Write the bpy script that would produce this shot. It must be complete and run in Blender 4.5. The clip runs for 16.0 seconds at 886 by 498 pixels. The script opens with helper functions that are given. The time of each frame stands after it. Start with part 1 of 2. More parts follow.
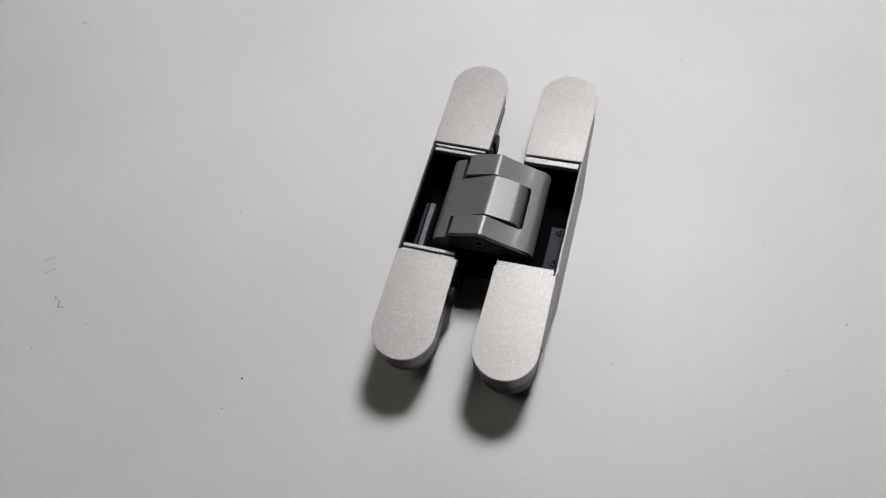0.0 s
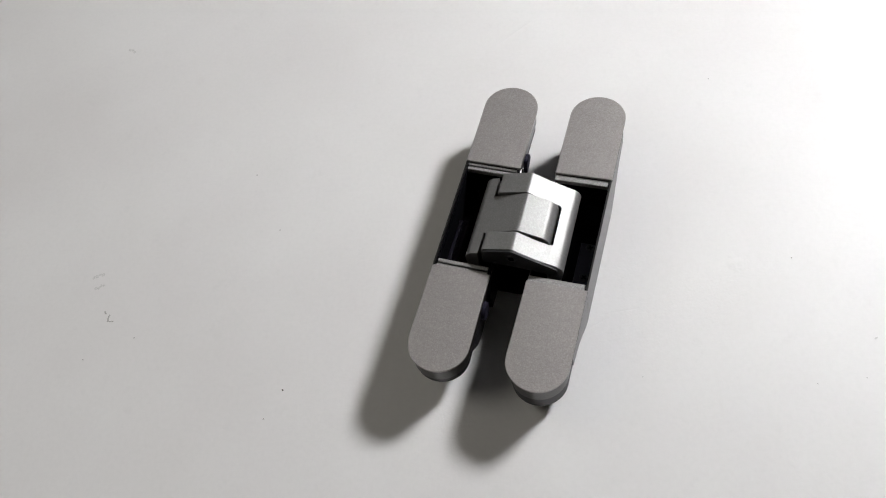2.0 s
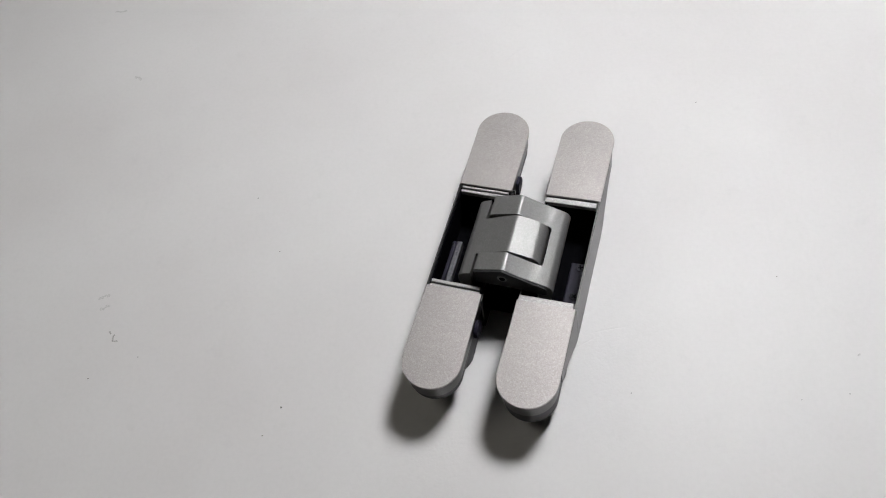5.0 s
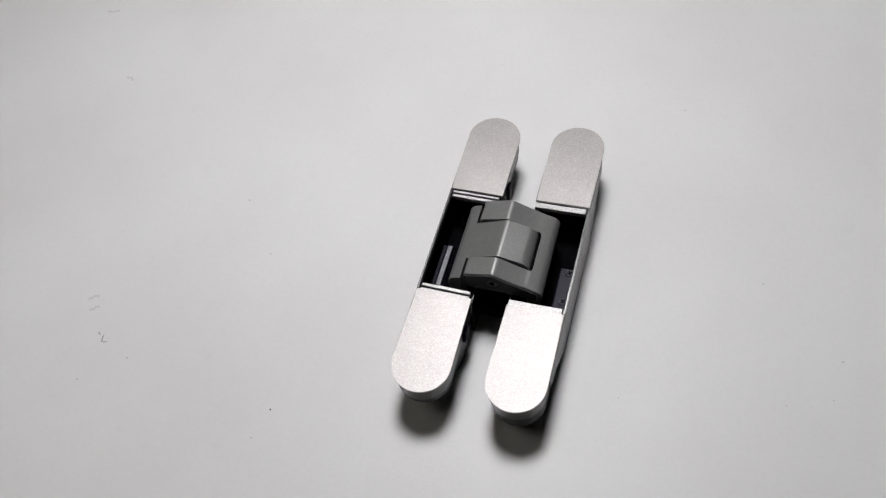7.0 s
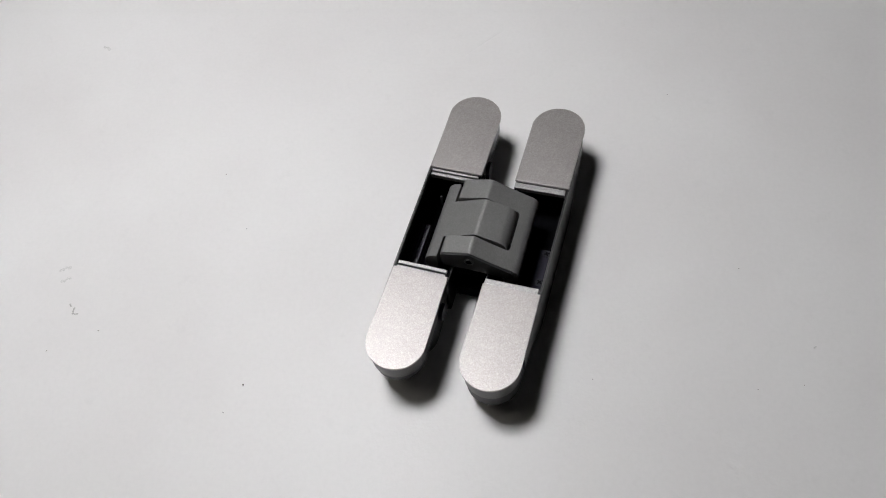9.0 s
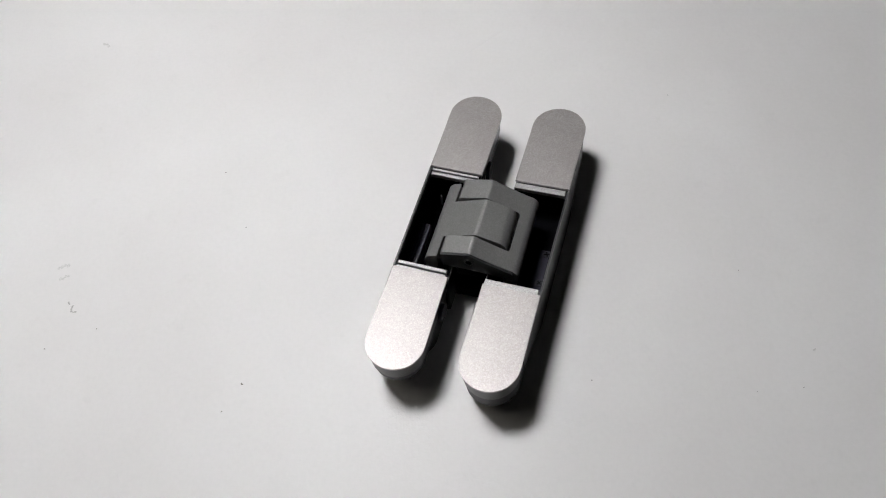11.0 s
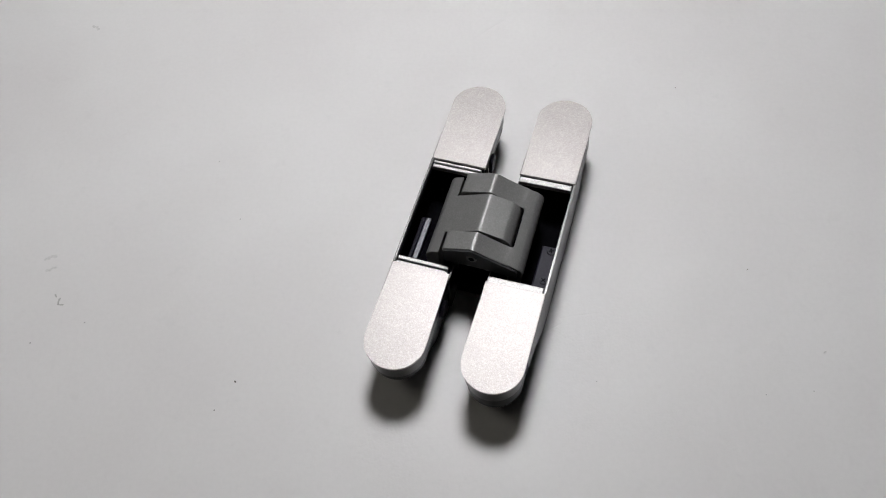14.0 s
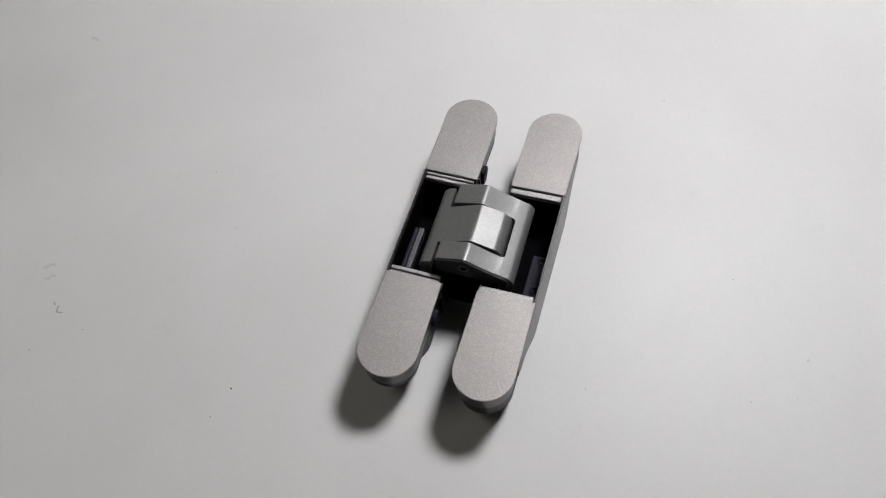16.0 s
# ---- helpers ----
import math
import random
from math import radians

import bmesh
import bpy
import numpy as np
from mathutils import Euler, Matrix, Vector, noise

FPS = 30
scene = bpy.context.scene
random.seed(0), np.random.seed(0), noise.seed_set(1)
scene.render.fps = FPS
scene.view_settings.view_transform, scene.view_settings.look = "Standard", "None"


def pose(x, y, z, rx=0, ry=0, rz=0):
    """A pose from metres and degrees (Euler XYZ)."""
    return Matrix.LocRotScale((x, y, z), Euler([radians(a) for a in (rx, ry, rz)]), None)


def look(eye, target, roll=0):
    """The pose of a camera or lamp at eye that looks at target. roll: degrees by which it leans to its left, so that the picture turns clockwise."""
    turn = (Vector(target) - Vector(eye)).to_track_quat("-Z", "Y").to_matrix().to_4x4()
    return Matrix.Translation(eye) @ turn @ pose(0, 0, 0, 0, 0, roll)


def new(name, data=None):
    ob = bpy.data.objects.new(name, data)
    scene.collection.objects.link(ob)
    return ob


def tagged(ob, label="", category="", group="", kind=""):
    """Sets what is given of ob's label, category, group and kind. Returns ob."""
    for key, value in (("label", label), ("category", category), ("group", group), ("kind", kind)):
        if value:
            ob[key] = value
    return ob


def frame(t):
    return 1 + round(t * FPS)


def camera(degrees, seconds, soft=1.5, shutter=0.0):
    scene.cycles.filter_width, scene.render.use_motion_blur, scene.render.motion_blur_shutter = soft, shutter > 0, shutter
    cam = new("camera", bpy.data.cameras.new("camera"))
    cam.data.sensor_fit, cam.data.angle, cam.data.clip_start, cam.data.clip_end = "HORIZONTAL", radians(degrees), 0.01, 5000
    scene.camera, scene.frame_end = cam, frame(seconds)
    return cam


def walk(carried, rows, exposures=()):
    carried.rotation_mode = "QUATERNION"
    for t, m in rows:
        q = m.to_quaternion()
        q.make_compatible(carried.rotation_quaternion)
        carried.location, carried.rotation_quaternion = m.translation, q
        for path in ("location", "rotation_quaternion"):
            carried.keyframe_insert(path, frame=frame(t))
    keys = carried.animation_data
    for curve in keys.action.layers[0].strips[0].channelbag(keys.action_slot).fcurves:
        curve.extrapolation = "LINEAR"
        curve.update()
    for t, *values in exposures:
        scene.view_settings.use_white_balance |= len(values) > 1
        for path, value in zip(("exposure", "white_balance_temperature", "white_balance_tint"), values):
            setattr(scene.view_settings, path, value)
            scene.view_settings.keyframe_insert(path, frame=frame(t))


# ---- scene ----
cam = camera(60, 16.0, soft=1.1)
walk(cam, [
    (0, pose(0.0556, -0.1808, 0.3160, 30.16, 5.68, 15.10)),
    (0.5, pose(0.0571, -0.1824, 0.3156, 30.84, 6.45, 15.53)),
    (1, pose(0.0538, -0.1859, 0.3199, 31.08, 6.93, 15.69)),
    (1.5, pose(0.0538, -0.1874, 0.3241, 31.30, 7.22, 15.78)),
    (2, pose(0.0560, -0.1875, 0.3257, 31.59, 7.58, 16.01)),
    (2.5, pose(0.0591, -0.1889, 0.3297, 31.85, 7.96, 15.99)),
    (3, pose(0.0603, -0.1886, 0.3305, 32.07, 8.12, 15.85)),
    (3.5, pose(0.0608, -0.1885, 0.3302, 32.33, 8.29, 15.88)),
    (4, pose(0.0631, -0.1902, 0.3293, 32.88, 8.34, 15.94)),
    (4.5, pose(0.0647, -0.1902, 0.3319, 33.01, 8.26, 16.02)),
    (7, pose(0.0650, -0.1904, 0.3368, 33.16, 7.22, 16.19)),
    (7.5, pose(0.0666, -0.1914, 0.3357, 33.23, 6.68, 16.27)),
    (8, pose(0.0663, -0.1927, 0.3343, 33.08, 6.23, 16.36)),
    (8.5, pose(0.0681, -0.1916, 0.3322, 32.54, 5.84, 16.58)),
    (9, pose(0.0673, -0.1917, 0.3327, 32.14, 5.43, 16.52)),
    (11.5, pose(0.0653, -0.1896, 0.3328, 31.88, 5.03, 16.85)),
    (12, pose(0.0603, -0.1867, 0.3271, 31.64, 4.90, 16.99)),
    (12.5, pose(0.0588, -0.1842, 0.3234, 31.35, 4.90, 17.05)),
    (13, pose(0.0590, -0.1847, 0.3250, 31.21, 4.53, 16.94)),
    (13.5, pose(0.0569, -0.1835, 0.3266, 30.83, 4.25, 16.83)),
    (14, pose(0.0579, -0.1836, 0.3253, 31.08, 4.20, 16.88)),
    (14.5, pose(0.0589, -0.1829, 0.3248, 31.22, 4.27, 17.00)),
    (15, pose(0.0574, -0.1842, 0.3281, 31.18, 3.92, 16.83)),
    (15.5, pose(0.0588, -0.1849, 0.3306, 31.34, 3.84, 16.86)),
    (16, pose(0.0605, -0.1858, 0.3323, 31.60, 3.83, 16.83)),
], exposures=[(0, 0.10), (0.5, 0.15), (1, 0.54), (1.5, 1.32), (2, 1.38), (2.5, 1.06), (3, 0.96), (4, 0.57), (4.5, 0.45), (5.5, 0.18), (7, -0.04), (8.5, -0.11), (9, -0.03), (11.5, 0.06), (12, 0.11), (12.5, 0.0), (13, -0.08), (14, -0.06), (15, 0.03), (15.5, 0.12), (16, 0.27)])

# ---- light: added ceiling fill, unseen and far off; the hand lamp stands further down ----
world = bpy.data.worlds.new("room_air")
world.use_nodes = True
world.node_tree.nodes["Background"].inputs[0].default_value = (0.9, 0.95, 1.0, 1)
world.node_tree.nodes["Background"].inputs[1].default_value = 0.02
scene.world = world


def ceiling_fill_light(x, y, z, size, power):
    data = bpy.data.lights.new("ceiling_fill_light", "AREA")
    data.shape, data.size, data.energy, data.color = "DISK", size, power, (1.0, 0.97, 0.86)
    ob = new("ceiling_fill_light", data)
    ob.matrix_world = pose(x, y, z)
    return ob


ceiling_fill_light(-1.5, -0.2, 1.825, 1.2, 4.0)
GLOW = 52.0


# ---- materials ----
def nodes_of(name):
    m = bpy.data.materials.new(name)
    m.use_nodes = True
    nt = m.node_tree
    return m, nt, nt.nodes["Principled BSDF"]


def link(nt, a, b):
    nt.links.new(a, b)


def noise_node(nt, scale, detail=3.0, rough=0.5, stretch=(1, 1, 1)):
    co = nt.nodes.new("ShaderNodeTexCoord")
    mp = nt.nodes.new("ShaderNodeMapping")
    mp.inputs["Scale"].default_value = stretch
    n = nt.nodes.new("ShaderNodeTexNoise")
    n.inputs["Scale"].default_value, n.inputs["Detail"].default_value, n.inputs["Roughness"].default_value = scale, detail, rough
    link(nt, co.outputs["Object"], mp.inputs[0])
    link(nt, mp.outputs[0], n.inputs["Vector"])
    return n.outputs["Fac"]


def ramp(nt, fac, stops):
    r = nt.nodes.new("ShaderNodeValToRGB")
    el = r.color_ramp.elements
    while len(el) < len(stops):
        el.new(0.5)
    for e, (p, c) in zip(el, stops):
        e.position = p
        e.color = (*c, 1) if isinstance(c, tuple) else (c, c, c, 1)
    link(nt, fac, r.inputs[0])
    return r.outputs[0]


def bump(nt, bsdf, fac, strength, distance, before=None):
    b = nt.nodes.new("ShaderNodeBump")
    b.inputs["Strength"].default_value, b.inputs["Distance"].default_value = strength, distance
    link(nt, fac, b.inputs["Height"])
    if before:
        link(nt, before, b.inputs["Normal"])
    link(nt, b.outputs[0], bsdf.inputs["Normal"])
    return b.outputs[0]


def mixed(nt, a, b, fac=0.5, mode="MULTIPLY"):
    m = nt.nodes.new("ShaderNodeMix")
    m.data_type, m.blend_type = "RGBA", mode
    m.inputs[0].default_value = fac
    link(nt, a, m.inputs[6])
    link(nt, b, m.inputs[7])
    return m.outputs[2]


def flakes(nt, scale, stretch=(1, 1, 1)):
    """A value of its own for each tiny cell, as metal flakes have in a coating."""
    co = nt.nodes.new("ShaderNodeTexCoord")
    mp = nt.nodes.new("ShaderNodeMapping")
    mp.inputs["Scale"].default_value = stretch
    v = nt.nodes.new("ShaderNodeTexVoronoi")
    v.inputs["Scale"].default_value = scale
    sep = nt.nodes.new("ShaderNodeSeparateColor")
    link(nt, co.outputs["Object"], mp.inputs[0])
    link(nt, mp.outputs[0], v.inputs["Vector"])
    link(nt, v.outputs["Color"], sep.inputs[0])
    return sep.outputs[0]


def metal(name, tone, rough, metallic, grain, grain_scale, stretch=(1, 1, 1)):
    """Matt silver coating: fine metal flakes, slow cloudiness, faint orange peel."""
    m, nt, p = nodes_of(name)
    fine = noise_node(nt, grain_scale, 2.0, 0.6, stretch)
    slow = noise_node(nt, 60.0, 3.0)
    flake = flakes(nt, grain_scale * 2.0, stretch)
    a = ramp(nt, flake, [(0.0, tuple(c * (1 - grain * 1.2) for c in tone)), (0.5, tone), (0.85, tuple(c * (1 + grain * 0.7) for c in tone)), (1.0, tuple(min(1, c * (1 + grain * 2.2)) for c in tone))])
    b = ramp(nt, slow, [(0.3, 0.94), (0.7, 1.0)])
    link(nt, mixed(nt, a, b, 1.0), p.inputs["Base Color"])
    link(nt, ramp(nt, fine, [(0.3, rough - 0.02), (0.7, rough + 0.02)]), p.inputs["Roughness"])
    p.inputs["Metallic"].default_value = metallic
    bump(nt, p, fine, 0.2, 0.00003)
    return m


SILVER = metal("matt_silver_coating", (0.405, 0.379, 0.369), 0.50, 0.78, 0.12, 1450.0)
SATIN = metal("satin_grey_metal", (0.236, 0.232, 0.230), 0.45, 0.47, 0.09, 1600.0, (1, 0.6, 1))
ZINC = metal("raw_zinc_casting", (0.40, 0.392, 0.388), 0.52, 0.9, 0.24, 1600.0)
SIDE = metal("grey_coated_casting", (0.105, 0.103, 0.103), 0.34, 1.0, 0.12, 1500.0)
RAIL = metal("dull_rail_steel", (0.13, 0.13, 0.14), 0.5, 0.8, 0.22, 900.0)


def plain(name, tone, rough, metallic=0.0, scale=900.0, var=0.15):
    m, nt, p = nodes_of(name)
    n = noise_node(nt, scale, 4.0)
    link(nt, ramp(nt, n, [(0.3, tuple(c * (1 - var) for c in tone)), (0.7, tuple(c * (1 + var) for c in tone))]), p.inputs["Base Color"])
    p.inputs["Roughness"].default_value, p.inputs["Metallic"].default_value = rough, metallic
    bump(nt, p, n, 0.2, 0.00005)
    return m


# near-zero black without gloss: puts the shade of recesses into the colour
BLACK = plain("deep_shade_black", (0.004, 0.004, 0.005), 0.7)
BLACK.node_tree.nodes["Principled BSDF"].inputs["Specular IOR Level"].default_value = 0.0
BLUEBLACK = plain("blue_black_plastic", (0.019, 0.017, 0.030), 0.5)
BLUEBLACK.node_tree.nodes["Principled BSDF"].inputs["Specular IOR Level"].default_value = 0.2
DARKCAST = plain("dark_casting", (0.020, 0.020, 0.022), 0.5, 0.2)
# shade of the knuckle's near end, put into a dark colour
END_SHADE = plain("end_shade_dark", (0.014, 0.014, 0.015), 0.6, 0.0)
STEEL = plain("dark_screw_steel", (0.035, 0.035, 0.042), 0.55, 0.9)
SPECK = plain("dirt_speck", (0.11, 0.10, 0.095), 0.8)
SMUDGE = plain("grey_smudge", (0.67, 0.655, 0.65), 0.7, 0.0, 1200.0, 0.2)
SCAB = plain("dried_grey_dirt", (0.46, 0.45, 0.435), 0.8, 0.0, 1500.0, 0.3)
PAINT = plain("wall_paint", (0.24, 0.237, 0.23), 0.8, 0.0, 40.0, 0.05)
FLOORING = plain("grey_floor", (0.22, 0.20, 0.18), 0.6, 0.0, 20.0, 0.2)
DIFFUSER = plain("opal_diffuser", (0.75, 0.75, 0.73), 0.5, 0.0, 30.0, 0.03)
LAMPSHELL = plain("black_lamp_shell", (0.02, 0.02, 0.02), 0.4)


def mark(nt, x, y, turned, length, width):
    """1 at a place on the table, falling to 0 at the rim of a long or round mark with slightly wavy edges."""
    co = nt.nodes.new("ShaderNodeTexCoord")
    mp = nt.nodes.new("ShaderNodeMapping")
    mp.vector_type = "TEXTURE"
    mp.inputs["Location"].default_value = (x, y, 0)
    mp.inputs["Rotation"].default_value = (0, 0, radians(turned))
    mp.inputs["Scale"].default_value = (length, width, 1)
    link(nt, co.outputs["Object"], mp.inputs[0])
    wave = nt.nodes.new("ShaderNodeTexNoise")
    wave.inputs["Scale"].default_value = 1.3
    link(nt, mp.outputs[0], wave.inputs["Vector"])
    far = nt.nodes.new("ShaderNodeVectorMath")
    far.operation = "LENGTH"
    link(nt, mp.outputs[0], far.inputs[0])
    add = nt.nodes.new("ShaderNodeMath")
    add.operation = "ADD"
    link(nt, far.outputs["Value"], add.inputs[0])
    link(nt, wave.outputs["Fac"], add.inputs[1])
    fall = nt.nodes.new("ShaderNodeMapRange")
    fall.interpolation_type = "SMOOTHSTEP"
    fall.inputs["From Min"].default_value, fall.inputs["From Max"].default_value = 0.5, 1.5
    fall.inputs["To Min"].default_value, fall.inputs["To Max"].default_value = 1.0, 0.0
    link(nt, add.outputs[0], fall.inputs["Value"])
    return fall.outputs["Result"]


def times(nt, a, b):
    m = nt.nodes.new("ShaderNodeMath")
    m.operation = "MULTIPLY"
    link(nt, a, m.inputs[0])
    link(nt, b, m.inputs[1])
    return m.outputs[0]


def table_material():
    """White laminate: cloudy grime, fine grit relief in worn patches, a few shallow dents and scuffs."""
    m, nt, p = nodes_of("white_tabletop")
    big = noise_node(nt, 9.0, 4.0)
    small = noise_node(nt, 420.0, 4.0, 0.6)
    a = ramp(nt, big, [(0.35, (0.774, 0.752, 0.751)), (0.65, (0.816, 0.800, 0.799))])
    b = ramp(nt, small, [(0.25, 0.972), (0.6, 1.0)])
    grime = ramp(nt, noise_node(nt, 75.0, 5.0, 0.65), [(0.60, 1.0), (0.80, 0.955)])
    link(nt, mixed(nt, mixed(nt, a, b, 1.0), grime, 1.0), p.inputs["Base Color"])
    link(nt, ramp(nt, big, [(0.3, 0.40), (0.7, 0.52)]), p.inputs["Roughness"])
    p.inputs["Specular IOR Level"].default_value = 0.4
    step = bump(nt, p, noise_node(nt, 22.0, 3.0), 0.10, 0.002)
    worn = times(nt, noise_node(nt, 900.0, 3.0, 0.6), ramp(nt, noise_node(nt, 30.0, 3.0), [(0.48, 0.0), (0.66, 1.0)]))
    step = bump(nt, p, worn, 0.3, 0.0003, step)
    # gritty wear beside the hinge, crescent dents and thin scratches
    for x, y, radius in ((0.040, -0.050, 0.045), (0.075, -0.030, 0.030), (-0.040, -0.090, 0.035)):
        grit = times(nt, mark(nt, x, y, 0, radius, radius), noise_node(nt, 750.0, 3.0, 0.65))
        step = bump(nt, p, grit, 0.6, 0.00022, step)
    for x, y, turned, size, depth in ((0.098, -0.010, 60, 0.0060, 0.0003), (0.104, -0.107, 200, 0.0050, 0.00025), (-0.106, 0.018, 20, 0.0040, 0.0002)):
        shift = Vector((math.cos(radians(turned)), math.sin(radians(turned)))) * size * 0.45
        inverse = nt.nodes.new("ShaderNodeMath")
        inverse.operation = "SUBTRACT"
        inverse.inputs[0].default_value = 1.0
        link(nt, mark(nt, x + shift.x, y + shift.y, 0, size, size), inverse.inputs[1])
        step = bump(nt, p, times(nt, mark(nt, x, y, 0, size, size), inverse.outputs[0]), 0.9, depth, step)
    for x, y, turned, length, width, depth in ((0.0421, -0.0335, 8, 0.0125, 0.0008, 0.00006), (0.030, -0.040, 28, 0.009, 0.0007, 0.00008), (-0.000, 0.155, 40, 0.020, 0.0012, 0.0002)):
        step = bump(nt, p, mark(nt, x, y, turned, length, width), 0.9, -depth, step)
    return m


TABLE = table_material()


def glow_material():
    m, nt, p = nodes_of("lamp_glow")
    p.inputs["Base Color"].default_value = (0.9, 0.9, 0.9, 1)
    p.inputs["Emission Color"].default_value = (0.985, 0.985, 1.0, 1)
    p.inputs["Emission Strength"].default_value = GLOW
    return m


LAMPGLOW = glow_material()


# ---- mesh helpers ----
def part(name, bm, material, parent=None, label="", at=None):
    bmesh.ops.recalc_face_normals(bm, faces=bm.faces)
    me = bpy.data.meshes.new(name)
    bm.to_mesh(me)
    bm.free()
    me.materials.append(material)
    ob = new(name, me)
    if at is not None:
        ob.matrix_basis = at
    if parent is not None:
        ob.parent = parent
    if label:
        tagged(ob, label)
    return ob


def smooth(ob, degrees=22):
    ob.data.polygons.foreach_set("use_smooth", [True] * len(ob.data.polygons))
    ob.data.set_sharp_from_angle(angle=radians(degrees))
    mod = ob.modifiers.new("flat_faces", "WEIGHTED_NORMAL")
    mod.mode, mod.weight, mod.keep_sharp = "FACE_AREA", 60, True
    return ob


def prism(bm, outline, z0, z1, bevel=0.0, segments=2, axis="z"):
    """A solid over an outline, with its long edges rounded. axis y: the outline is (x, z) and z0, z1 are y; axis x: (y, z) and x."""
    def place(u, v, w):
        return {"x": (w, u, v), "y": (u, w, v), "z": (u, v, w)}[axis]
    low = [bm.verts.new(place(u, v, z0)) for u, v in outline]
    high = [bm.verts.new(place(u, v, z1)) for u, v in outline]
    n = len(outline)
    caps = [bm.faces.new(low[::-1]), bm.faces.new(high)]
    for i in range(n):
        bm.faces.new((low[i], low[(i + 1) % n], high[(i + 1) % n], high[i]))
    if bevel:
        edges = {e for f in caps for e in f.edges}
        bmesh.ops.bevel(bm, geom=list(edges), offset=bevel, segments=segments, affect="EDGES", profile=0.5)


def box(bm, x0, x1, y0, y1, z0, z1, bevel=0.0):
    prism(bm, [(x0, y0), (x1, y0), (x1, y1), (x0, y1)], z0, z1, bevel)


def tongue(half, y0, y1, inset=0.0, steps=20):
    """A strip from y0 outwards to y1 with a half-round end."""
    s = 1 if y1 > y0 else -1
    r = half - inset
    yc = y1 - s * half
    pts = [(-r, y0), (r, y0)]
    for i in range(steps + 1):
        a = math.pi * i / steps
        pts.append((r * math.cos(a), yc + s * r * math.sin(a)))
    return pts if s > 0 else pts[::-1]


def rounded(points, radii, steps=6):
    """A closed outline with its corners rounded by the given radii."""
    out = []
    n = len(points)
    for i, (p, r) in enumerate(zip(points, radii)):
        p, a, b = Vector(p), Vector(points[i - 1]), Vector(points[(i + 1) % n])
        if r <= 0:
            out.append(tuple(p))
            continue
        u, v = (a - p).normalized(), (b - p).normalized()
        half = u.angle(v) / 2
        d = min(r / math.tan(half), 0.48 * (a - p).length, 0.48 * (b - p).length)
        r = d * math.tan(half)
        c = p + (u + v).normalized() * (r / math.sin(half))
        s, e = p + u * d - c, p + v * d - c
        turn = s.angle(e)
        for k in range(steps + 1):
            f = k / steps
            w = (s * math.sin((1 - f) * turn) + e * math.sin(f * turn)) / math.sin(turn)
            out.append(tuple(c + w))
    return out


# ---- the room that closes the place ----
def slab(name, x0, x1, y0, y1, z0, z1, material, label, category):
    bm = bmesh.new()
    box(bm, x0, x1, y0, y1, z0, z1)
    return tagged(part(name, bm, material), label, category, kind="structure")


slab("floor", -2.2, 2.2, -2.2, 2.2, -0.85, -0.75, FLOORING, "plain grey floor under the table", "floor")
slab("ceiling", -2.2, 2.2, -2.2, 2.2, 1.85, 1.95, PAINT, "plain grey ceiling", "ceiling")
slab("wall_north", -2.2, 2.2, 2.2, 2.3, -0.85, 1.95, PAINT, "plain grey painted wall", "wall")
slab("wall_south", -2.2, 2.2, -2.3, -2.2, -0.85, 1.95, PAINT, "plain grey painted wall", "wall")
slab("wall_east", 2.2, 2.3, -2.3, 2.3, -0.85, 1.95, PAINT, "plain grey painted wall", "wall")
slab("wall_west", -2.3, -2.2, -2.3, 2.3, -0.85, 1.95, PAINT, "plain grey painted wall", "wall")


# unseen fixture, made up to carry the ambient fill
def ceiling_fill_fixture():
    root = new("ceiling_fill_fixture")
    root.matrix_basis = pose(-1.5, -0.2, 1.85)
    tagged(root, "round flat white ceiling light, unseen, added for soft fill", "ceiling light")
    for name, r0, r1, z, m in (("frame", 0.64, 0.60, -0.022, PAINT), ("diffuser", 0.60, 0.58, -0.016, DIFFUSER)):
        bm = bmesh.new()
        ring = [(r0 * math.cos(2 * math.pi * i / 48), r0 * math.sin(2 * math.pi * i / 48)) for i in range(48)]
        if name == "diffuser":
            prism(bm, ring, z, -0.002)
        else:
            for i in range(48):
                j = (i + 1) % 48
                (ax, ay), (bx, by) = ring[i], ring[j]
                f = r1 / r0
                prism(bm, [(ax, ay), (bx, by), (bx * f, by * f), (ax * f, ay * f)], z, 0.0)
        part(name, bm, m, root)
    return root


ceiling_fill_fixture()


def table():
    top = bmesh.new()
    box(top, -0.75, 0.75, -0.45, 0.55, -0.025, 0.0, 0.002)
    root = new("table")
    root.matrix_basis = pose(0, 0, 0, 0, 0, 15)
    tagged(root, "white table with a smooth, slightly marked top", "table")
    part("tabletop", top, TABLE, root)
    for x in (-0.70, 0.70):
        for y in (-0.40, 0.50):
            leg = bmesh.new()
            box(leg, x - 0.02, x + 0.02, y - 0.02, y + 0.02, -0.75, -0.0255, 0.002)
            part("leg", leg, PAINT, root)
    return root


table()

# ---- the hinge ----
HALF = 0.0135      # half a leaf's width
FACE = 0.0287      # height of the cover plates' faces
END = 0.0800       # half a leaf's length
GAPE = 0.0299      # half the length of the opening between the covers
LEAF_X = 0.0223
OPEN = 1.3         # degrees by which each leaf leans from level


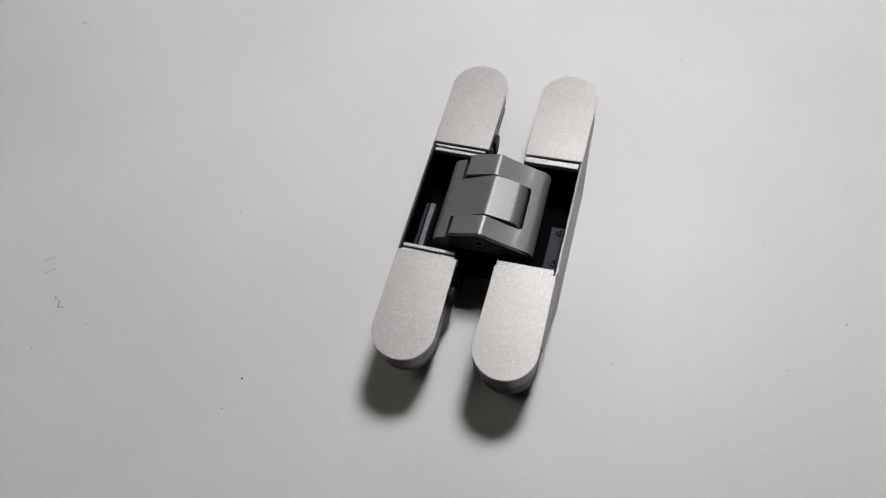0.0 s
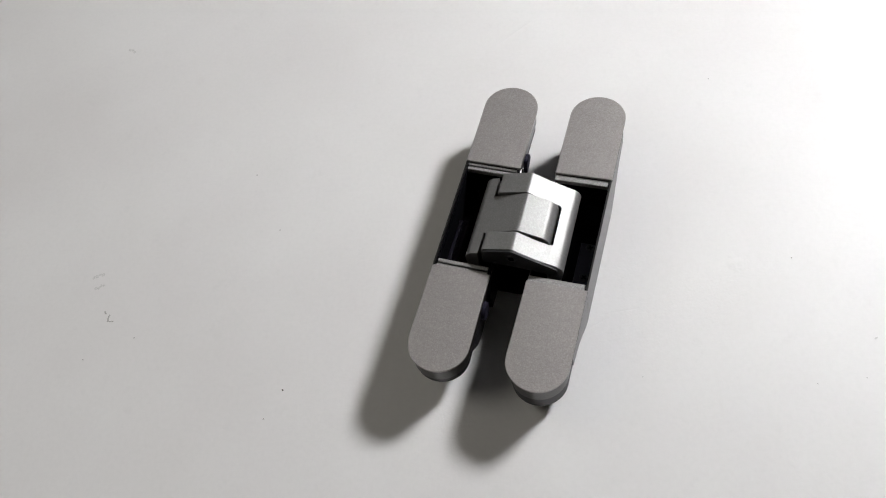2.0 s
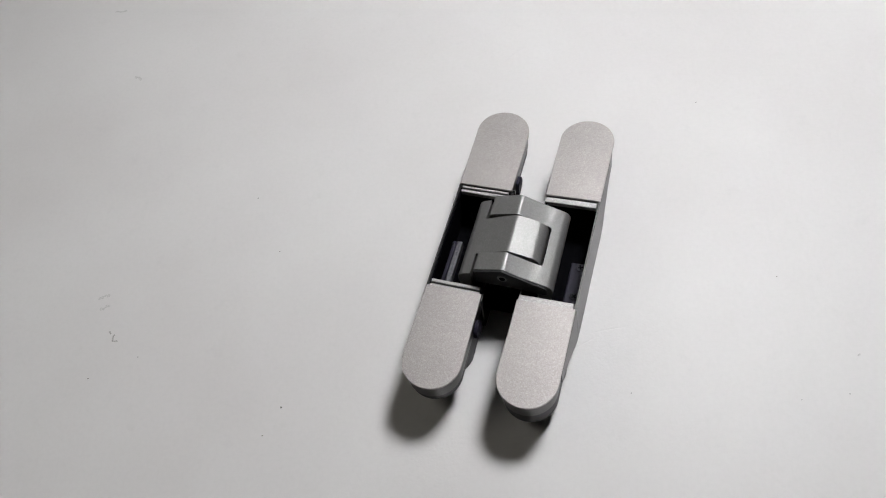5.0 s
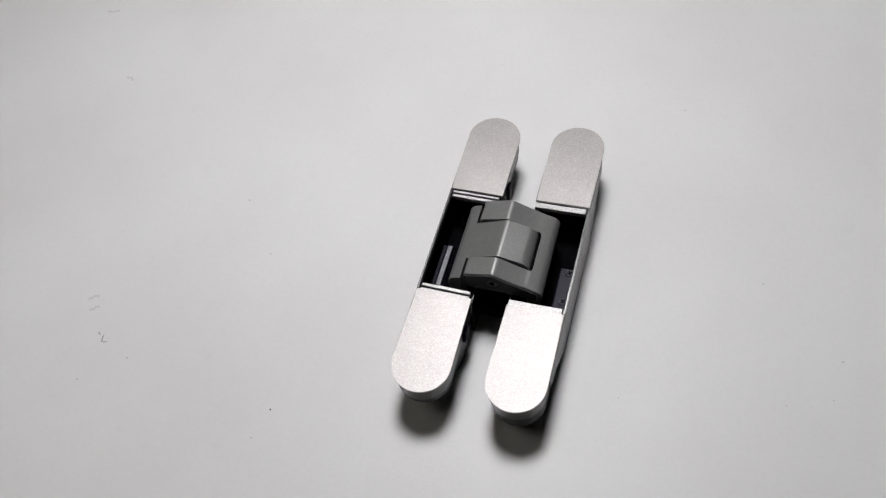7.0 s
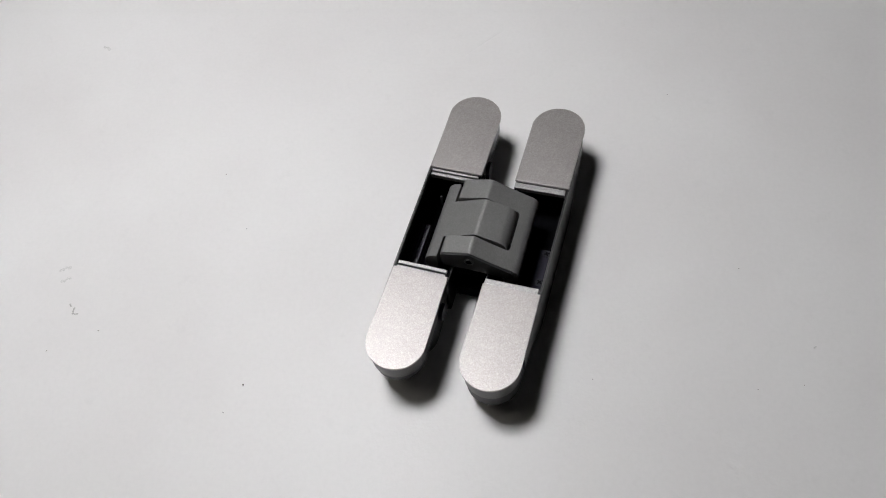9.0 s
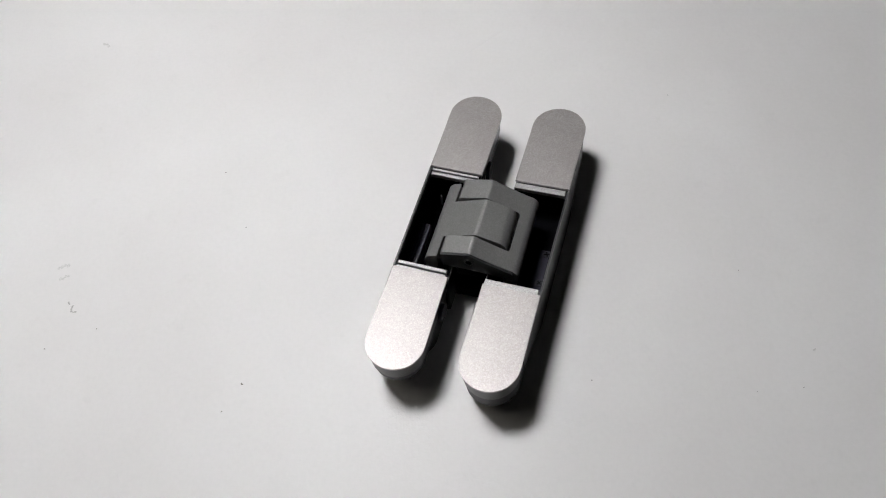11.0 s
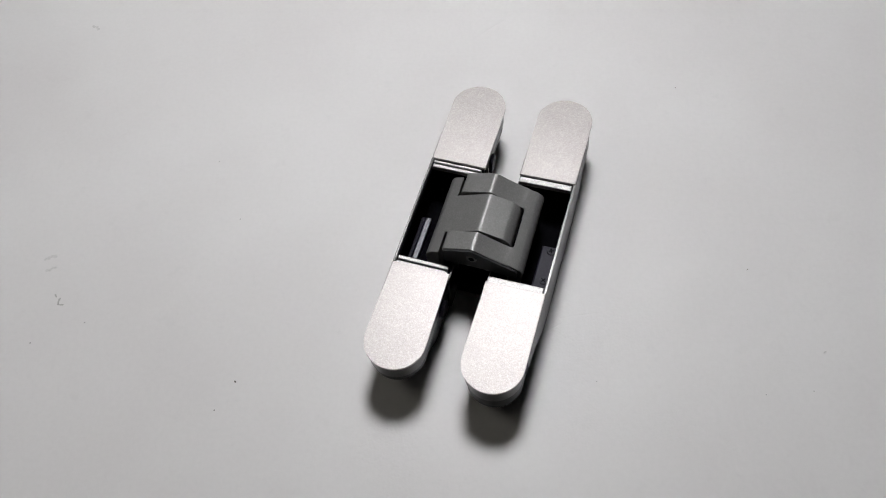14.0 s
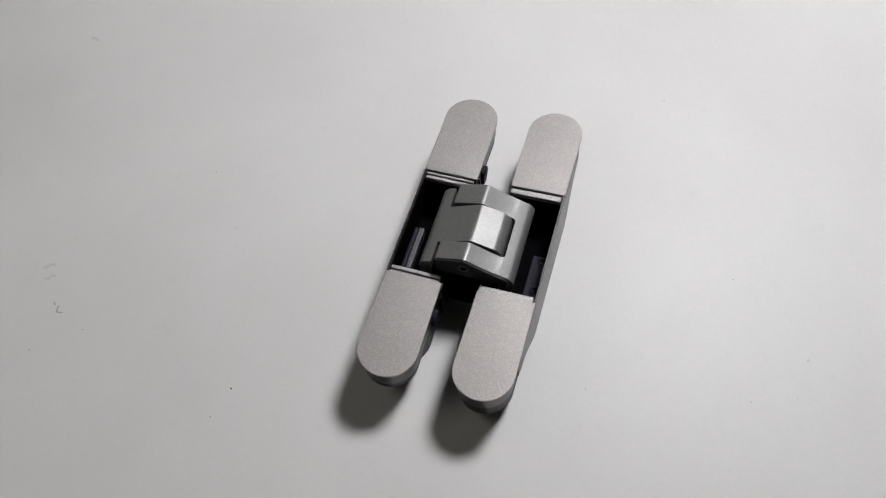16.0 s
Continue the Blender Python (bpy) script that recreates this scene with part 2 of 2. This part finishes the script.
def cross_screw(name, radius, height, parent, at, material=STEEL):
    bm = bmesh.new()
    ring = [(radius * math.cos(2 * math.pi * i / 20), radius * math.sin(2 * math.pi * i / 20)) for i in range(20)]
    prism(bm, ring, 0, height, radius * 0.15)
    ob = smooth(part(name, bm, material, parent, "small dark cross-head screw", at))
    # cross recess as black bars on the head, its shade in the colour
    for turned in (0, 90):
        bm = bmesh.new()
        box(bm, -radius * 0.62, radius * 0.62, -radius * 0.14, radius * 0.14, height - 0.0001, height + 0.00004)
        part("slot", bm, BLACK, ob, at=pose(0, 0, 0, 0, 0, turned))
    return ob


def leaf(root, side, at):
    """One leaf: the casting, its two covers, the steps at the opening and what shows inside. side: -1 has its outer wall at -x."""
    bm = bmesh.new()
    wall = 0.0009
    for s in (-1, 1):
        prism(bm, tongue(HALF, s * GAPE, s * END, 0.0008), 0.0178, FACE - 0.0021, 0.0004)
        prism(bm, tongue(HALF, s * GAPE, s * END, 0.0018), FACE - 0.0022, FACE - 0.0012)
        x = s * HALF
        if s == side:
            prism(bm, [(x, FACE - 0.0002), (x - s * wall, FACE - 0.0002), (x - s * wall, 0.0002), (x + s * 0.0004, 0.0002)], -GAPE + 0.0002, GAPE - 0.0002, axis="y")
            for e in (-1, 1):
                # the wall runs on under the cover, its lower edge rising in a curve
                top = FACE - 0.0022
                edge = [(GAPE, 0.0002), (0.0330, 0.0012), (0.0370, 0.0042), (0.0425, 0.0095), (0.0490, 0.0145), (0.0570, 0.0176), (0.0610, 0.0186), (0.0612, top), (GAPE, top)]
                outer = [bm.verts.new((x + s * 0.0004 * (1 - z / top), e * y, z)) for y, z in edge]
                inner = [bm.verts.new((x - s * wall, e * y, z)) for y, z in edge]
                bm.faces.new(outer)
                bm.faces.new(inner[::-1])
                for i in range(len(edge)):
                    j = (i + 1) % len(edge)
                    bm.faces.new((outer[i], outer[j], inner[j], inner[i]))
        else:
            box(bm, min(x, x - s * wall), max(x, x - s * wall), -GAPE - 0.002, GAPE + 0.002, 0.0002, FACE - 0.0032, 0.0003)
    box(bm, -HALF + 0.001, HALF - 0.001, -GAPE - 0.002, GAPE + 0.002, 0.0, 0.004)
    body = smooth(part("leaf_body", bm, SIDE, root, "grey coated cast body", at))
    for s in (-1, 1):
        bm = bmesh.new()
        prism(bm, tongue(HALF - 0.0016, s * (GAPE + 0.0022), s * 0.0610, 0.0), 0.0, 0.0130, 0.0012)
        prism(bm, tongue(HALF - 0.0012, s * (GAPE + 0.0022), s * (END - 0.0016), 0.0), 0.0085 if side > 0 else 0.0128, 0.0177, 0.0006)
        smooth(part("lower_body", bm, DARKCAST, body, "dark cast pocket under the cover"))
    # thin black liner added to paint the deep shade inside the opening
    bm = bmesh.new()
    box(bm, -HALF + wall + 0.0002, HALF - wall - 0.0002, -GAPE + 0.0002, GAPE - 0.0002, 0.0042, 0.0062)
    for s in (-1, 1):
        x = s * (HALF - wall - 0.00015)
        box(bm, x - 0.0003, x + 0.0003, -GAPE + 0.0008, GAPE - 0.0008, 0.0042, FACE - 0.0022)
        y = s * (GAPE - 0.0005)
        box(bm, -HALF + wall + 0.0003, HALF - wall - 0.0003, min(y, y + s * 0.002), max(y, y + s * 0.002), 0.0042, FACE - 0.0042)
    part("cavity_shade_liner", bm, BLACK, body, "black liner added for the deep shade of the opening")
    for s in (-1, 1):
        bm = bmesh.new()
        prism(bm, tongue(HALF, s * GAPE, s * END), FACE - 0.0013, FACE, 0.00035)
        smooth(part("cover_plate", bm, SILVER, body, "matt silver cover plate with a rounded end"))
        bm = bmesh.new()
        x0, x1 = -HALF + wall + 0.0003, HALF - 0.0019
        if side > 0:
            x0, x1 = -HALF + 0.0003, HALF - 0.0016
        ya, yb = s * (GAPE - 0.0001), s * (GAPE - 0.0033)
        if side < 0:
            yb = s * (GAPE - 0.0015)
        box(bm, x0, x1, min(ya, yb), max(ya, yb), FACE - 0.0040, FACE - 0.0013, 0.0003)
        smooth(part("end_step", bm, ZINC, body, "bright metal step beside the cover"))
        if side < 0:
            bm = bmesh.new()
            ya, yb = s * (GAPE - 0.0023), s * (GAPE - 0.0042)
            box(bm, x0 + 0.0002, x1, min(ya, yb), max(ya, yb), FACE - 0.0040, FACE - 0.0013, 0.0003)
            smooth(part("end_bar", bm, ZINC, body, "bright metal bar beside the step"))
    bm = bmesh.new()
    xo, half = (0.0080, 0.0042) if side > 0 else (-0.0115, 0.0011)
    top, yo = (0.0088, 0.0024) if side > 0 else (0.0115, 0.0028)
    box(bm, xo - half, xo + half, yo - 0.0225, yo + 0.0035, 0.0060, top, 0.0006)
    smooth(part("adjusting_block", bm, BLUEBLACK, body, "blue-black adjusting block"))
    cross_screw("adjusting_screw", min(0.0021, half), 0.0007, body, pose(xo + side * 0.0006, yo + 0.0008, top, 0, 0, 20))
    if side > 0:
        cross_screw("adjusting_screw", 0.0021, 0.0007, body, pose(xo + 0.0006, yo - 0.0155, top, 0, 0, 50))
    if side < 0:
        # what shows under the covers' inner edges: a rounded lug beside each opening and a thin rib
        for s in (-1, 1):
            bm = bmesh.new()
            lug = rounded([(0.0385, 0.0115), (0.0460, 0.0135), (0.0470, 0.0210), (0.0395, 0.0220)], [0.002, 0.004, 0.004, 0.002])
            prism(bm, [(s * y, z) for y, z in lug], HALF - 0.0012, HALF + 0.0009, 0.0004, axis="x")
            smooth(part("side_lug", bm, BLUEBLACK, body, "dark rounded lug under the cover"))
        bm = bmesh.new()
        box(bm, HALF - 0.0010, HALF + 0.0007, 0.0322, 0.0332, 0.0090, FACE - 0.0030, 0.0002)
        smooth(part("side_rib", bm, SIDE, body, "thin grey rib beside the opening"))
        bm = bmesh.new()
        box(bm, -0.0102, -0.0076, -0.0172, 0.0065, 0.0060, 0.0112, 0.0003)
        part("guide_rail", bm, RAIL, body, "dull metal guide rail")
        bm = bmesh.new()
        prism(bm, [(0.0006 * math.cos(math.pi * i / 5), 0.0006 * math.sin(math.pi * i / 5)) for i in range(10)], 0.0061, 0.0135, 0.0003)
        smooth(part("rivet", bm, RAIL, body, "tiny dull rivet", pose(-0.0070, 0.0232, 0)))
    return body


RIDGE = 0.0398       # height of the knuckle's ridge
SHOULDER = 0.0297    # height at which the arms turn down into the leaves
YLOW, YHIGH = -0.0218, 0.0205
MIDLOW, MIDHIGH = -0.0121, 0.0091


def cut(outline, x, keep):
    """The part of an outline with keep * (u - x) >= 0."""
    out = []
    for i, p in enumerate(outline):
        q = outline[(i + 1) % len(outline)]
        dp, dq = keep * (p[0] - x), keep * (q[0] - x)
        if dp >= 0:
            out.append(p)
        if dp * dq < 0:
            f = dp / (dp - dq)
            out.append((x, p[1] + f * (q[1] - p[1])))
    return out


def arm_profile(reach, shoulder, foot, tip, sag=0.0022):
    """From the end of a finger over the ridge, round the shoulder and down into the leaf (for +x)."""
    fall = (RIDGE - SHOULDER) / shoulder
    hollow = [(0.0022 * k, RIDGE - fall * 0.0022 * k - sag * (k / 9) * (1 - k / 9)) for k in range(2, 8)]
    pts = [(-reach, RIDGE - 0.287 * reach), (0, RIDGE), *hollow, (shoulder, SHOULDER), (shoulder - 0.0034, foot), (shoulder - 0.0085, foot), (shoulder - 0.0072, 0.0235), (0, 0.0285), (-reach, 0.0262)]
    return rounded(pts, [tip, 0.0034, *[0] * 6, 0.0048, 0.0005, 0.0005, 0.003, 0.003, 0.0006])


def arms(root):
    # the arm out of the +x leaf: two outer fingers that pass over the ridge, and the plate behind the slot
    bm = bmesh.new()
    whole = arm_profile(0.0142, 0.0234, 0.008, 0.0022)
    for y0, y1 in ((MIDHIGH + 0.0003, YHIGH), (YLOW, MIDLOW - 0.0003)):
        prism(bm, cut(whole, 0.0162, -1), y0, y1, 0.0003, axis="y")
    prism(bm, cut(whole, 0.0162, 1), YLOW, YHIGH, 0.0003, axis="y")
    right = smooth(part("hinge_arm", bm, SATIN, root, "satin grey arm with two outer fingers"))
    # rounded inner corners of the slot
    corner, back = 0.0016, 0.01621
    for edge, inward in ((MIDHIGH + 0.00031, -1), (MIDLOW - 0.00031, 1)):
        plan = [(back, edge), (back, edge + inward * corner)]
        for k in range(1, 8):
            a = math.pi / 2 * k / 7
            plan.append((back - corner + corner * math.cos(a), edge + inward * corner * (1 - math.sin(a))))
        bm = bmesh.new()
        low = [bm.verts.new((x, y, 0.0270)) for x, y in plan]
        high = [bm.verts.new((x, y, RIDGE - 0.0004 - (RIDGE - SHOULDER) / 0.0234 * x)) for x, y in plan]
        bm.faces.new(low)
        bm.faces.new(high)
        for i in range(len(plan)):
            j = (i + 1) % len(plan)
            bm.faces.new((low[i], low[j], high[j], high[i]))
        smooth(part("slot_fillet", bm, SATIN, right))
    # the arm out of the -x leaf: one middle finger
    bm = bmesh.new()
    whole = [(-x, z) for x, z in arm_profile(0.0148, 0.0226, 0.008, 0.0060, 0.0002)][::-1]
    prism(bm, cut(whole, -0.0157, 1), MIDLOW + 0.0005, MIDHIGH - 0.0003, 0.0003, axis="y")
    prism(bm, cut(whole, -0.0157, -1), YLOW - 0.0006, YHIGH - 0.0006, 0.0003, axis="y")
    smooth(part("hinge_arm", bm, SATIN, root, "satin grey arm with one middle finger"))
    # a dark plate added to shade the near end of the knuckle
    bm = bmesh.new()
    prism(bm, rounded([(-0.0137, 0.0354), (0, 0.0394), (0.0055, 0.0366), (0.0205, 0.0301), (0.0200, 0.0250), (0, 0.0268), (-0.0135, 0.0266)], [0.001, 0.0016, 0.05, 0.002, 0.001, 0.002, 0.001]), YLOW - 0.0011, YLOW - 0.00002, 0.0001, axis="y")
    smooth(part("end_shade_plate", bm, END_SHADE, root, "dark plate added as shade on the near end of the knuckle"))
    # the inner links, deep in the gap; the low box is added as shade
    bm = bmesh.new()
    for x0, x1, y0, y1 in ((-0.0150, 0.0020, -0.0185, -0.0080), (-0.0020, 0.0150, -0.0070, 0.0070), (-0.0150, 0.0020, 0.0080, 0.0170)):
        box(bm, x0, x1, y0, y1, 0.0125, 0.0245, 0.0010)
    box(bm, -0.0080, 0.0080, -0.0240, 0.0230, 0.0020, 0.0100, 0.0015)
    part("link_shade_block", bm, BLACK, root, "black inner links, with a low block added to deepen the gap's shade")
    # pivot pin with its screw end
    bm = bmesh.new()
    ring = [(0.0023 * math.cos(2 * math.pi * i / 24), RIDGE - 0.0058 + 0.0023 * math.sin(2 * math.pi * i / 24)) for i in range(24)]
    prism(bm, ring, YLOW - 0.0016, YHIGH + 0.0003, 0.0002, axis="y")
    pin = smooth(part("pivot_pin", bm, SIDE, right, "dark socket-head pivot pin"))
    # socket hole as a flat black hexagon, its shade in the colour
    bm = bmesh.new()
    hexa = [(0.0015 * math.cos(math.pi * i / 3), RIDGE - 0.0058 + 0.0015 * math.sin(math.pi * i / 3)) for i in range(6)]
    prism(bm, hexa, YLOW - 0.00168, YLOW - 0.0015, axis="y")
    part("socket", bm, BLACK, right)
    return right


def concealed_hinge():
    root = new("concealed_hinge")
    tagged(root, "open concealed door hinge, matt silver metal, on a white table", "hinge")
    # the hinge is not quite flat: each leaf stands on its inner lower edge
    leaf(root, -1, pose(-LEAF_X + HALF, 0, 0, 0, OPEN, 0) @ pose(-HALF, 0, 0))
    leaf(root, 1, pose(LEAF_X - HALF, 0.0007, 0, 0, -OPEN, -0.45) @ pose(HALF, 0, 0))
    arms(root)
    return root


concealed_hinge()


# ---- specks on the table ----
def speck(x, y, r, material=SPECK, stretch=1.0, turned=0.0, name="dirt_speck", label="tiny dark speck of dirt on the white table", h=0.3):
    bm = bmesh.new()
    ring = []
    for i in range(9):
        a = 2 * math.pi * i / 9
        q = r * random.uniform(0.7, 1.15)
        ring.append((q * math.cos(a) * stretch, q * math.sin(a)))
    prism(bm, ring, 0.0, r * h, r * h * 0.4, 1)
    tagged(part(name, bm, material, at=pose(x, y, 0.0, 0, 0, turned)), label, "dirt", group="specks on the table")


speck(-0.1300, -0.0112, 0.0003)
speck(-0.0942, -0.0942, 0.0004, stretch=1.5, turned=-30)
speck(-0.0977, -0.1093, 0.0003)
speck(0.1212, 0.0226, 0.00026)
speck(0.0725, 0.1290, 0.0003)
speck(-0.1798, -0.0860, 0.0003)
speck(0.0640, -0.0510, 0.00022)
speck(0.1350, -0.0380, 0.0002)
speck(0.1540, -0.0310, 0.0002)
speck(-0.2005, -0.1027, 0.0003)
speck(-0.1573, 0.0205, 0.0003)
speck(0.1575, -0.0114, 0.0005, SMUDGE, 2.0, 40)


def smudge(x, y, length, width, turned, blots, material=SMUDGE):
    """A dried smear: a few thin uneven flakes lying together."""
    bm = bmesh.new()
    for i in range(blots):
        f = (i + 0.5) / blots - 0.5
        cx, cy = f * length, random.uniform(-0.2, 0.2) * width
        ring = []
        for k in range(11):
            a = 2 * math.pi * k / 11
            q = random.uniform(0.55, 1.1)
            ring.append((cx + q * math.cos(a) * length / blots * 0.75, cy + q * math.sin(a) * width * 0.5 * random.uniform(0.6, 1)))
        prism(bm, ring, 0.0, 0.00006 + 0.00001 * i)
    tagged(part("smudge", bm, material, at=pose(x, y, 0.0, 0, 0, turned)), "faint grey dried smudge on the white table", "dirt", group="smudges on the table")


smudge(-0.2170, -0.0578, 0.0065, 0.0030, 42, 4)
smudge(-0.2130, -0.0637, 0.0055, 0.0024, 32, 4)
smudge(-0.2022, -0.0768, 0.0020, 0.0014, -30, 2, SCAB)
smudge(-0.1989, -0.0790, 0.0040, 0.0014, -78, 3, SCAB)
smudge(-0.1972, -0.0806, 0.0034, 0.0010, 8, 3, SCAB)
smudge(-0.3300, 0.1592, 0.0090, 0.0026, 10, 3)
smudge(-0.2818, 0.0995, 0.0060, 0.0030, -20, 3)


# ---- the hand lamp that moves over the table ----
def hand_lamp():
    root = new("hand_lamp")
    tagged(root, "small round black lamp held above the table, switched on", "lamp")
    bm = bmesh.new()
    ring = [(0.096 * math.cos(2 * math.pi * i / 40), 0.096 * math.sin(2 * math.pi * i / 40)) for i in range(40)]
    prism(bm, ring, 0.001, 0.030, 0.006)
    part("shell", bm, LAMPSHELL, root)
    bm = bmesh.new()
    ring = [(0.087 * math.cos(2 * math.pi * i / 40), 0.087 * math.sin(2 * math.pi * i / 40)) for i in range(40)]
    prism(bm, ring, -0.001, 0.0008)
    part("lens", bm, LAMPGLOW, root, "glowing white lens")
    return root


LAMP = hand_lamp()


def motions():
    path = [(0, 0.094, 0.317), (.5, 0.125, 0.356), (1, 0.302, 0.461), (1.5, 0.425, 0.568), (2, 0.444, 0.537), (2.5, 0.395, 0.489),
            (3, 0.348, 0.461), (3.5, 0.300, 0.421), (4, 0.250, 0.369), (4.5, 0.210, 0.334), (5.5, 0.105, 0.270), (6.8, -0.014, 0.201),
            (7.5, -0.092, 0.135), (8, -0.135, 0.115), (8.5, -0.168, 0.081), (9, -0.200, 0.040), (10.2, -0.205, 0.047), (11.3, -0.215, 0.069),
            (11.7, -0.232, 0.059), (12, -0.232, 0.090), (12.5, -0.200, 0.091), (13, -0.130, 0.150), (13.5, -0.077, 0.202), (14, -0.050, 0.244),
            (14.5, 0.033, 0.268), (15, 0.091, 0.289), (15.5, 0.148, 0.317), (16, 0.184, 0.342)]
    walk(LAMP, [(t, look((x, y, 0.65), (-0.20, 0.05, 0))) for t, x, y in path])


motions()
